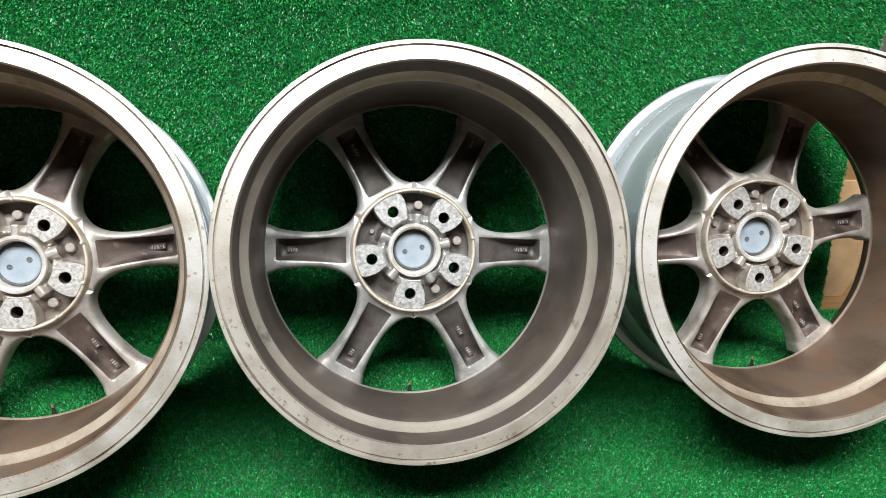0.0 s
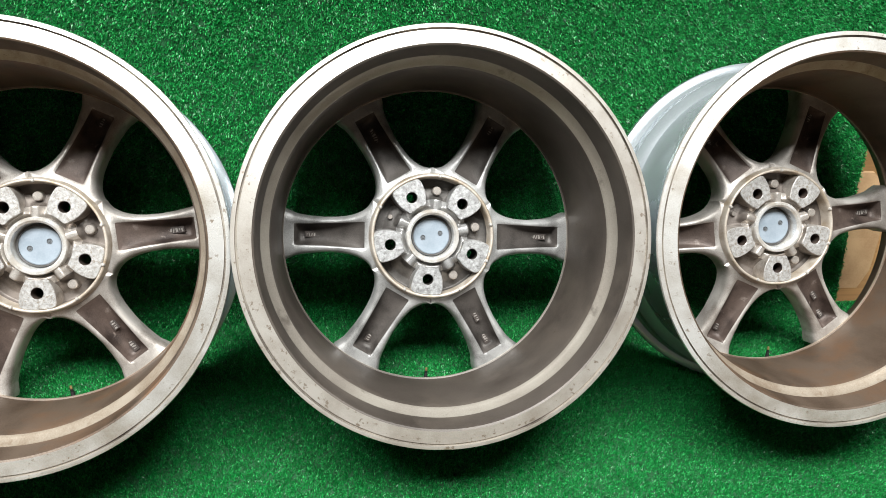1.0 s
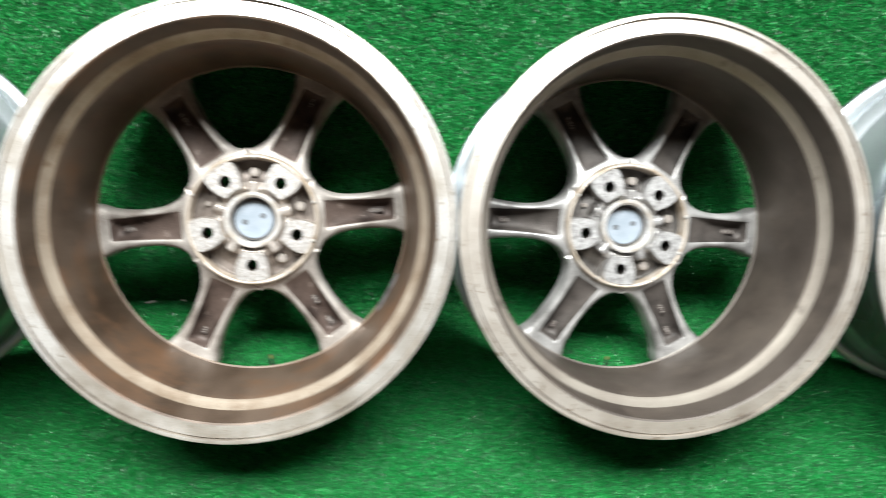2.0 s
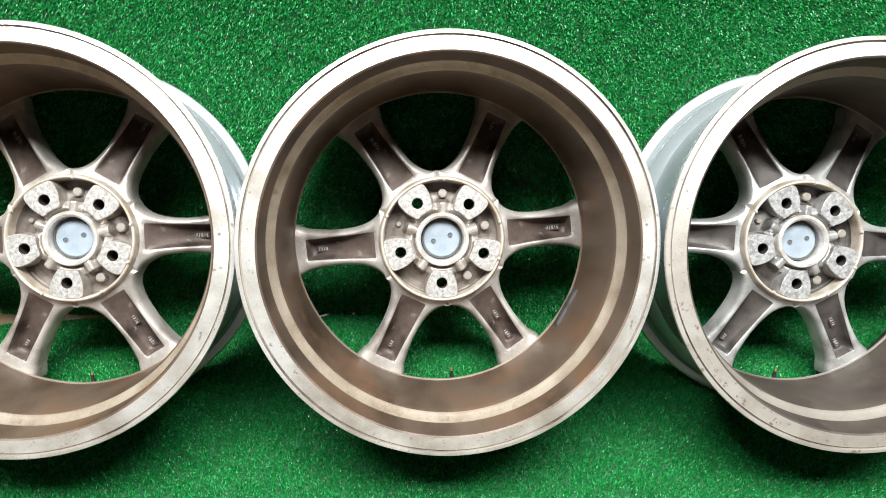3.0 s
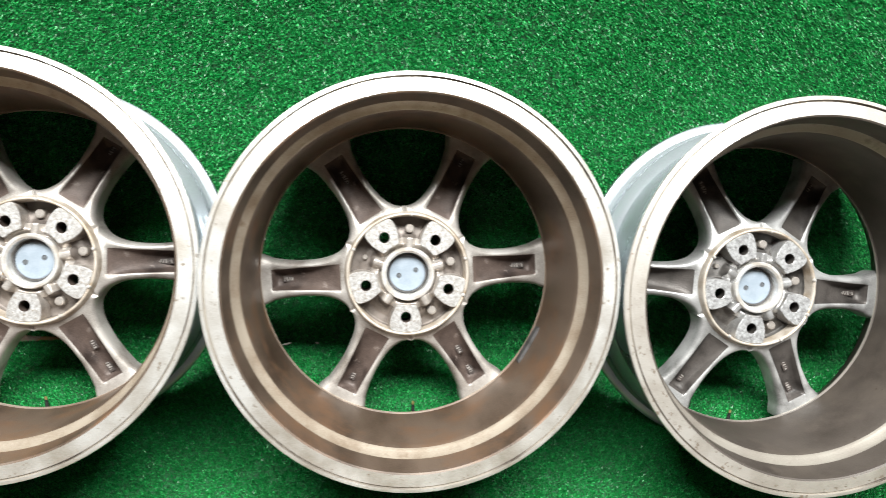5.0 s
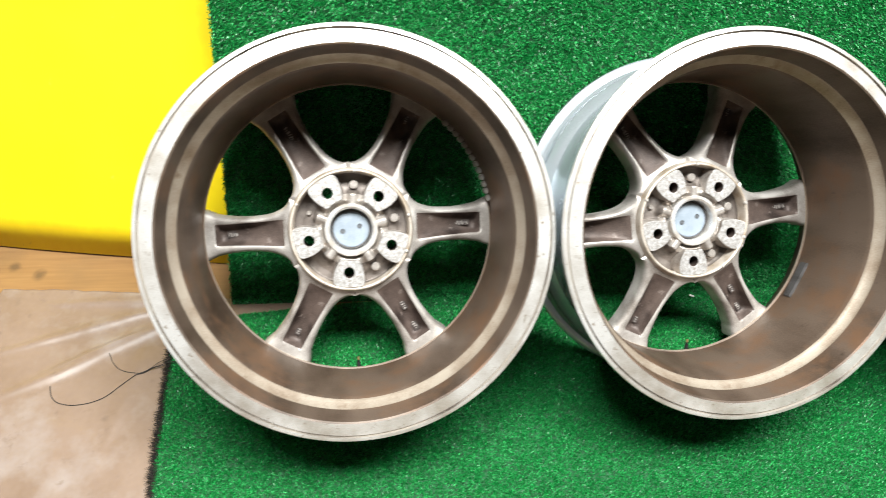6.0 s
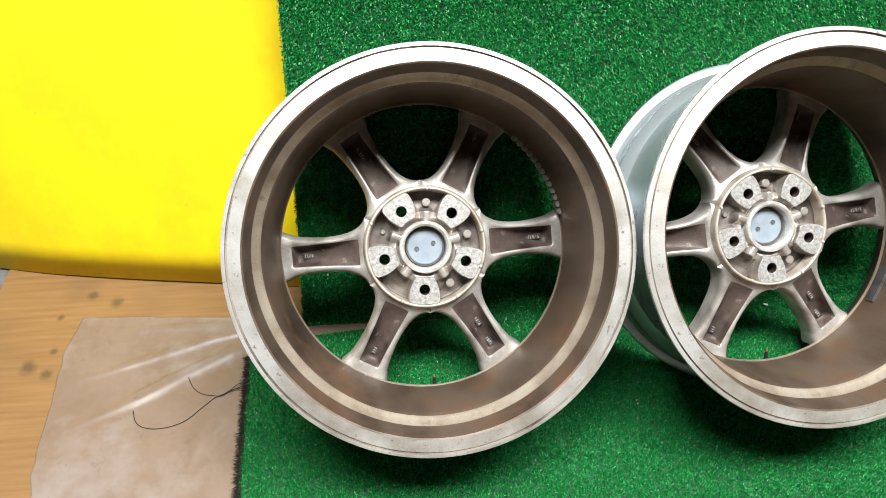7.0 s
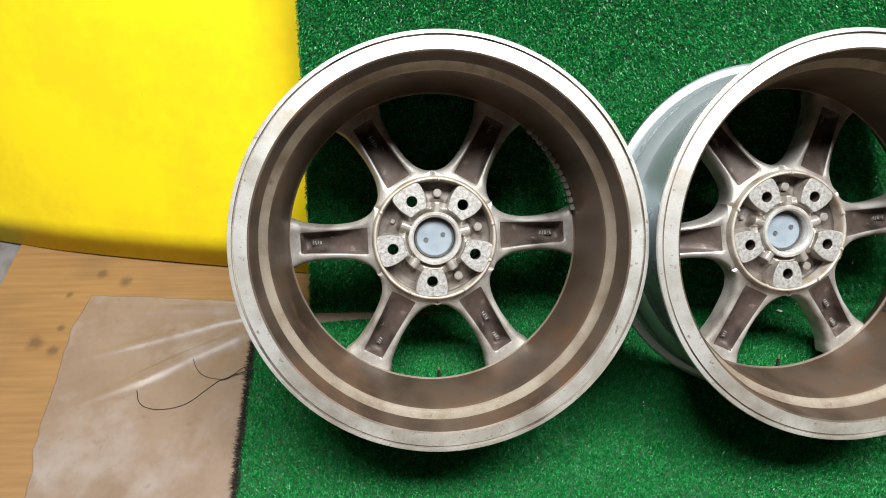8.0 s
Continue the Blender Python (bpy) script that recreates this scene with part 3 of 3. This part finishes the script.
LABELS = [
    "six-spoke alloy wheel leaning on turf beside a yellow board",
    "six-spoke silver alloy wheel leaning back against a green turf panel",
    "grimy six-spoke alloy wheel leaning on a green turf panel",
    "six-spoke alloy wheel leaning on a turf panel beside cardboard",
]
first = alloy_wheel(LABELS[0])
wheels = [first] + [copy_thing(first, m) for m in POSES[1:]]
first.matrix_basis = POSES[0]
for part in wheels[2].children_recursive:
    kind = part.name.split(".")[0]
    if kind in GREYED:
        part.data = GREYED[kind]
for w, text in zip(wheels, LABELS):
    tagged(w, text)
for k in range(13):
    child("wheel_weight", ME_WEIGHT, wheels[0], "dull stick-on balance weight", on_barrel(10 + 2.95 * k, 0.036, 0.1945))
child("wheel_weight", ME_BIGWEIGHT, wheels[1], "black stick-on balance weight", on_barrel(-34, 0.0440, 0.1950))

# ---------------------------------------------------------------- floor and coverings


def plane_floor(name, outline, z, mat, label, thick=0.02):
    ob = new(name, slab(name, outline, z - thick, z, [mat]))
    return tagged(ob, label, "floor", kind="structure")


plane_floor("floor", [(-1.667, -4.6), (2.4, -4.6), (2.4, 0.85), (-1.667, 0.85)], 0.0, M_WOOD, "yellowish plywood floor with dark oil stains")

# the turf panel's section, from the floor up: depth, height
PROFILE = [(0.165, 0.0), (0.172, 0.012), (0.209, 0.080), (0.250, 0.150), (0.292, 0.240), (0.330, 0.335), (0.359, 0.425), (0.385, 0.520), (0.413, 0.635), (0.440, 0.750)]
LENGTHS = [0.0]
for (ya, za), (yb, zb) in zip(PROFILE, PROFILE[1:]):
    LENGTHS.append(LENGTHS[-1] + math.hypot(yb - ya, zb - za))
PANEL = (-1.161, 0.712)    # left and right edge
SLANT = 0.038              # the left edge leans in by this much a metre
LOWER = [(-1.226, 0.118), (-1.240, 0.102), (-1.236, 0.019), (-1.232, -0.067), (-1.227, -0.131), (-1.205, -0.60), (1.10, -0.60), (1.10, 0.1645), (0.0, 0.1645),
         (-0.50, 0.1645), (-0.85, 0.1640), (-0.96, 0.160), (-1.065, 0.150), (-1.139, 0.144), (-1.190, 0.132)]


def inside(px, py, poly):
    hit = np.zeros(len(px), bool)
    n = len(poly)
    for i in range(n):
        (x1, y1), (x2, y2) = poly[i], poly[(i + 1) % n]
        cross = (y1 > py) != (y2 > py)
        hit ^= cross & (px < (x2 - x1) * (py - y1) / (y2 - y1 + 1e-12) + x1)
    return hit


def on_panel(along):
    """Depth, height and the normal of the panel's face at lengths up its section."""
    y = np.interp(along, LENGTHS, [p[0] for p in PROFILE])
    z = np.interp(along, LENGTHS, [p[1] for p in PROFILE])
    step = 0.03
    dy = np.interp(along + step, LENGTHS, [p[0] for p in PROFILE]) - np.interp(along - step, LENGTHS, [p[0] for p in PROFILE])
    dz = np.interp(along + step, LENGTHS, [p[1] for p in PROFILE]) - np.interp(along - step, LENGTHS, [p[1] for p in PROFILE])
    size = np.hypot(dy, dz)
    return y, z, dy / size, dz / size


def grass_mesh(name, u, v, lift, mat, lean, seed, panel=False):
    """Many short flat blades, each one triangle, in small tufts over a flat mat or up the panel."""
    g = np.random.default_rng(seed)
    n = len(u)
    turn = g.uniform(0, 2 * np.pi, n)
    length = g.uniform(0.0026, 0.0050, n)
    tilt = g.normal(0, 0.6, n)
    width = g.uniform(0.0005, 0.0010, n)
    zero = np.zeros(n)
    side = np.stack([np.cos(turn), np.sin(turn), zero], 1) * width[:, None]
    tip = np.stack([-np.sin(turn), np.cos(turn), zero], 1) * (length * np.sin(tilt))[:, None]
    tip[:, 2] = length * np.cos(tilt)
    tip[:, 0] += lean[0] * length
    tip[:, 1] += lean[1] * length
    base = np.stack([u, v, np.full(n, lift)], 1)
    if panel:
        y, z, cy, cz = on_panel(v)
        base = np.stack([u, y - cz * lift, z + cy * lift], 1)
        side, tip = [np.stack([d[:, 0], d[:, 1] * cy - d[:, 2] * cz, d[:, 1] * cz + d[:, 2] * cy], 1) for d in (side, tip)]
    co = np.stack([base - side, base + side, base + tip], 1).reshape(-1, 3)
    me = bpy.data.meshes.new(name)
    me.vertices.add(3 * n)
    me.vertices.foreach_set("co", co.ravel())
    me.loops.add(3 * n)
    me.loops.foreach_set("vertex_index", np.arange(3 * n))
    me.polygons.add(n)
    me.polygons.foreach_set("loop_start", np.arange(0, 3 * n, 3))
    me.materials.append(mat)
    me.update()
    me.validate()
    return me


def tufts(box, count, seed, spread):
    """Points gathered in tufts over a rectangle."""
    g = np.random.default_rng(seed)
    roots = np.stack([g.uniform(box[0], box[1], count // 7), g.uniform(box[2], box[3], count // 7)], 1)
    p = np.repeat(roots, 7, axis=0) + g.normal(0, spread, (len(roots) * 7, 2))
    return p[:, 0], p[:, 1]


def turf_panel():
    """The upright turf: a thick board of its section with blades over its face."""
    verts, faces = [], []
    n = len(PROFILE)
    for x in PANEL:
        lean = SLANT if x < 0 else 0.0
        verts += [(x + lean * z, y, z) for y, z in PROFILE] + [(x + lean * z, y + 0.012, z) for y, z in PROFILE]
    for k in range(n - 1):
        faces += [(k, k + 1, 2 * n + k + 1, 2 * n + k), (n + k, 3 * n + k, 3 * n + k + 1, n + k + 1), (k, n + k, n + k + 1, k + 1), (2 * n + k, 2 * n + k + 1, 3 * n + k + 1, 3 * n + k)]
    faces += [(0, 2 * n, 3 * n, n), (n - 1, 2 * n - 1, 4 * n - 1, 3 * n - 1)]
    ob = new("turf_panel", from_lists("turf_panel", verts, faces, [M_TURF_BACK]))
    tagged(ob, "green artificial turf panel standing on the floor and leaning back", "turf panel", kind="structure")
    u, v = tufts((PANEL[0], PANEL[1], 0.004, LENGTHS[-1] - 0.002), 1250000, 5, 0.0024)
    keep = (u > PANEL[0] - 0.002 + SLANT * on_panel(v)[1]) & (u < PANEL[1] + 0.002) & (v > 0.001) & (v < LENGTHS[-1])
    g = child("grass", grass_mesh("grass", u[keep], v[keep], 0.0, M_GRASS, (0.0, -0.15), 5, True), ob)
    tagged(g, kind="stuff")
    return ob


def turf_mat():
    ob = new("turf_mat", slab("turf_mat", LOWER, 0.0015, 0.0040, [M_TURF_BACK]))
    tagged(ob, "green artificial turf mat with a frayed black edge on plywood", "turf mat", kind="structure")
    u, v = tufts((-1.25, 0.80, -0.26, 0.167), 1000000, 6, 0.0024)
    keep = inside(u, v, LOWER)
    u2, v2 = tufts((-1.25, 1.10, -0.60, -0.26), 120000, 7, 0.0024)
    more = inside(u2, v2, LOWER)
    g = child("grass", grass_mesh("grass", np.concatenate([u[keep], u2[more]]), np.concatenate([v[keep], v2[more]]), 0.0035, M_GRASS, (0.05, 0.10), 6), ob)
    tagged(g, kind="stuff")
    return ob


turf_panel()
turf_mat()

# the yellow board: a bowed sheet that stands on the floor and leans back
def board_mesh():
    nx, ny = 36, 16
    foot = [(-2.10, 0.445), (-1.90, 0.383), (-1.80, 0.354), (-1.704, 0.330), (-1.601, 0.306), (-1.502, 0.289), (-1.405, 0.275), (-1.310, 0.263), (-1.173, 0.247), (-1.05, 0.236)]
    verts, faces = [], []
    for layer in (0, 1):
        for i in range(nx + 1):
            x = -2.10 + 1.05 * i / nx
            y0 = float(np.interp(x, [p[0] for p in foot], [p[1] for p in foot]))
            for j in range(ny + 1):
                h = 0.82 * j / ny
                verts.append((x, y0 + 0.40 * h + 0.05 * h * h + (0.004 if layer else 0), 0.001 + 0.004 * max(0, math.sin((x + 1.7) * 5)) * (1 - j / ny) + h))
    m = (nx + 1) * (ny + 1)
    for i in range(nx):
        for j in range(ny):
            a = i * (ny + 1) + j
            faces.append((a, a + ny + 1, a + ny + 2, a + 1))
            faces.append((m + a, m + a + 1, m + a + ny + 2, m + a + ny + 1))
    rim = [i * (ny + 1) for i in range(nx + 1)] + [nx * (ny + 1) + j for j in range(1, ny + 1)] + [i * (ny + 1) + ny for i in range(nx - 1, -1, -1)] + [j for j in range(ny - 1, 0, -1)]
    for a, b in zip(rim, rim[1:] + rim[:1]):
        faces.append((a, b, m + b, m + a))
    me = from_lists("yellow_board", verts, faces, [M_YELLOW], False)
    bm = bmesh.new()
    bm.from_mesh(me)
    bmesh.ops.recalc_face_normals(bm, faces=bm.faces)
    for f in bm.faces:
        f.smooth = abs(f.normal.y) > 0.7
    bm.to_mesh(me)
    bm.free()
    return me


tagged(new("yellow_board", board_mesh()), "bright yellow scuffed plastic board standing on plywood and leaning back", "board")


# raised creases of the film: points along each one, half width, height
CREASES = [([(-1.500, 0.082), (-1.395, 0.118), (-1.299, 0.150), (-1.20, 0.170)], 0.006, 0.0036),
           ([(-1.480, 0.008), (-1.387, 0.051), (-1.330, 0.088), (-1.256, 0.128), (-1.20, 0.150)], 0.008, 0.0046),
           ([(-1.420, 0.045), (-1.350, 0.085), (-1.280, 0.122)], 0.003, 0.0022),
           ([(-1.440, 0.175), (-1.340, 0.176), (-1.276, 0.171), (-1.19, 0.165)], 0.006, 0.0032),
           ([(-1.395, -0.020), (-1.330, -0.050), (-1.300, -0.110)], 0.012, 0.0015),
           ([(-1.275, 0.100), (-1.285, 0.030), (-1.300, -0.060)], 0.010, 0.0022),
           ([(-1.360, -0.070), (-1.375, -0.160), (-1.380, -0.26)], 0.016, 0.0016)]


def film_height(x, y):
    fold = 0
    for pts, half, hgt in CREASES:
        best, end = 9.0, 0
        total = len(pts) - 1
        for k, ((xa, ya), (xb, yb)) in enumerate(zip(pts, pts[1:])):
            ex, ey = xb - xa, yb - ya
            t = min(1, max(0, ((x - xa) * ex + (y - ya) * ey) / (ex * ex + ey * ey)))
            d = math.hypot(x - xa - t * ex, y - ya - t * ey)
            if d < best:
                best, end = d, (k + t) / total
        wide = half * (0.55 + 0.9 * math.sin(math.pi * end))
        fold += hgt * math.exp(-(best / wide) ** 2) * min(1, 4 * end + 0.1) * min(1, 5 * (1 - end) + 0.2)
    away = min(1, max(0, (-1.235 - x) / 0.03))
    return 0.0008 + fold * away + away * (0.0007 * (1 + noise.noise((x * 22, y * 22, 0.3))) + 0.0003 * (1 + noise.noise((x * 70, y * 70, 3))))


def film_sheet():
    """A thin cloudy sheet with raised creases, tucked under the turf."""
    nx, ny = 170, 240
    left = [(0.208, -1.512), (0.145, -1.520), (0.082, -1.522), (-0.06, -1.508), (-0.124, -1.496), (-0.50, -1.43)]
    verts, faces = [], []
    for i in range(nx + 1):
        for j in range(ny + 1):
            u, v = i / nx, j / ny
            y = 0.208 - 0.708 * v
            xl = float(np.interp(-y, [-p[0] for p in left], [p[1] for p in left]))
            x = xl + (-1.03 - 0.15 * min(1, 3 * v) - xl) * u
            y -= 0.044 * u ** 1.3 * max(0, 1 - 5 * v)
            rim = max(0, 1 - 12 * min(u, v))
            x += rim * (0.006 * noise.noise((y * 9, 0.7, 0)) + 0.003 * noise.noise((y * 40, 2.7, 0)))
            y += rim * (0.004 * noise.noise((x * 11, 5.1, 0)) + 0.002 * noise.noise((x * 45, 8.1, 0)))
            verts.append((x, y, film_height(x, y)))
    for i in range(nx):
        for j in range(ny):
            a = i * (ny + 1) + j
            faces.append((a, a + 1, a + ny + 2, a + ny + 1))
    ob = new("plastic_sheet", from_lists("plastic_sheet", verts, faces, [M_FILM], True))
    s = ob.modifiers.new("thickness", "SOLIDIFY")
    s.thickness = 0.0003
    return tagged(ob, "thin cloudy creased plastic sheet lying on the plywood", "sheet")


film_sheet()


def curl(points, n=10):
    """A smooth line through the points."""
    out = []
    p = [Vector(q) for q in points]
    p = [2 * p[0] - p[1]] + p + [2 * p[-1] - p[-2]]
    for i in range(1, len(p) - 2):
        for k in range(n):
            t = k / n
            out.append(0.5 * ((2 * p[i]) + (p[i + 1] - p[i - 1]) * t + (2 * p[i - 1] - 5 * p[i] + 4 * p[i + 1] - p[i + 2]) * t * t + (3 * p[i] - p[i - 1] - 3 * p[i + 1] + p[i + 2]) * t ** 3))
    return out + [p[-2]]


def thread(points, radius, label):
    line = [(p.x, p.y, max(p.z, film_height(p.x, p.y) + radius)) for p in curl(points, 14)]
    return tagged(new("loose_thread", strand("loose_thread", line, radius, M_THREAD)), label, "thread")


thread([(-1.395, 0.030, 0.003), (-1.389, 0.014, 0.001), (-1.376, 0.003, 0.001), (-1.350, -0.001, 0.001), (-1.321, 0.007, 0.001), (-1.297, 0.028, 0.001), (-1.276, 0.045, 0.003), (-1.243, 0.057, 0.008), (-1.228, 0.060, 0.009)], 0.0006, "long black frayed thread curling over the plastic sheet")
thread([(-1.326, 0.081, 0.003), (-1.316, 0.063, 0.001), (-1.301, 0.051, 0.001), (-1.276, 0.045, 0.002), (-1.261, 0.053, 0.005), (-1.242, 0.054, 0.008)], 0.0005, "short black frayed thread curling over the plastic sheet")
thread([(-1.283, 0.042, 0.002), (-1.268, 0.047, 0.004), (-1.252, 0.061, 0.006), (-1.236, 0.066, 0.008)], 0.0005, "short black frayed thread at the turf edge")


def fringe():
    rnd = random.Random(9)
    verts, faces = [], []
    left = [(-1.240, 0.102), (-1.236, 0.019), (-1.232, -0.067), (-1.227, -0.131), (-1.216, -0.36)]
    for _ in range(2300):
        y = rnd.uniform(-0.36, 0.110)
        x = float(np.interp(-y, [-q[1] for q in left], [q[0] for q in left])) + rnd.uniform(-0.002, 0.004)
        l, a, w = rnd.uniform(0.003, 0.013), rnd.gauss(math.pi, 0.6), rnd.uniform(0.0003, 0.0007)
        z = rnd.uniform(0.0015, 0.0070)
        n = len(verts)
        ex, ey = x + l * math.cos(a), y + l * math.sin(a)
        px, py = -math.sin(a) * w, math.cos(a) * w
        verts += [(x - px, y - py, z), (x + px, y + py, z), (ex, ey, z + rnd.uniform(-0.001, 0.003)), (x, y, z + 0.001)]
        faces += [(n, n + 1, n + 2), (n, n + 2, n + 3), (n + 1, n + 3, n + 2)]
    ob = new("frayed_edge", from_lists("frayed_edge", verts, faces, [M_THREAD]))
    return tagged(ob, "black frayed backing threads along the cut turf edge", "fringe", kind="stuff")


fringe()

# grey floor past the plywood's edge, cardboard behind the panel's end
plane_floor("floor_grey", [(-3.2, -4.6), (-1.669, -4.6), (-1.669, 0.85), (-3.2, 0.85)], -0.004, M_GREY, "dark grey sheet flooring beside the plywood")


def cardboard():
    """A torn sheet of cardboard with a taped top fold, leaning behind the turf."""
    verts, faces = [], []
    rows = [(0.001, 0.62, 0.772), (0.030, 0.62, 0.790), (0.080, 0.62, 0.797), (0.130, 0.62, 0.792), (0.165, 0.62, 0.782), (0.183, 0.62, 0.760)]
    for back in (0, 0.004):
        for h, xa, xb in rows:
            y = 0.197 + 0.53 * h + back + (0.002 if 0.07 < h < 0.09 else 0)
            verts += [(xa, y, h), (0.5 * (xa + xb), y + 0.001, h), (xb, y - 0.001, h)]
    n, k = len(rows), 3 * len(rows)
    for i in range(n - 1):
        for c in (0, 1):
            a = 3 * i + c
            faces += [(a, a + 1, a + 4, a + 3), (k + a, k + a + 3, k + a + 4, k + a + 1)]
        faces += [(3 * i, 3 * i + 3, k + 3 * i + 3, k + 3 * i), (3 * i + 2, k + 3 * i + 2, k + 3 * i + 5, 3 * i + 5)]
    for c in (0, 1):
        faces += [(c, k + c, k + c + 1, c + 1), (k - 3 + c, k - 2 + c, 2 * k - 2 + c, 2 * k - 3 + c)]
    return tagged(new("cardboard", from_lists("cardboard", verts, faces, [M_CARD])), "torn brown cardboard sheet leaning behind the turf panel", "cardboard")


cardboard()


# plain room round it all
def wall(name, a, b):
    (x1, y1), (x2, y2) = a, b
    ob = new(name, slab(name, [(x1, y1), (x2, y1), (x2, y2), (x1, y2)], -0.03, 3.3, [M_WALL]))
    return tagged(ob, "plain painted wall", "wall", kind="structure")


wall("wall_north", (-3.3, 0.85), (2.5, 0.95))
wall("wall_south", (-3.3, -4.7), (2.5, -4.6))
wall("wall_west", (-3.3, -4.6), (-3.2, 0.85))
wall("wall_east", (2.4, -4.6), (2.5, 0.85))
roof = new("ceiling", slab("ceiling", [(-3.3, -4.7), (2.5, -4.7), (2.5, 0.95), (-3.3, 0.95)], 3.3, 3.4, [M_WALL]))
tagged(roof, "plain pale ceiling", "ceiling", kind="structure")


def fleck(x, y, w, h, turn):
    """A torn bit of white plastic caught in the turf."""
    me = slab("plastic_fleck", [(-w, -h * 0.6), (w * 0.3, -h), (w, -h * 0.2), (w * 0.6, h), (-w * 0.5, h * 0.7)], -0.0006, 0.0006, [M_PALE])
    ob = new("plastic_fleck", me)
    ob.matrix_basis = pose(x, y, 0.009, 8, -10, turn)
    return tagged(ob, "tiny torn white plastic fleck caught in the turf", "fleck")


fleck(-0.668, 0.160, 0.0080, 0.0016, 10)
fleck(-0.622, 0.164, 0.0030, 0.0018, -30)
fleck(-0.417, 0.150, 0.0045, 0.0020, -35)
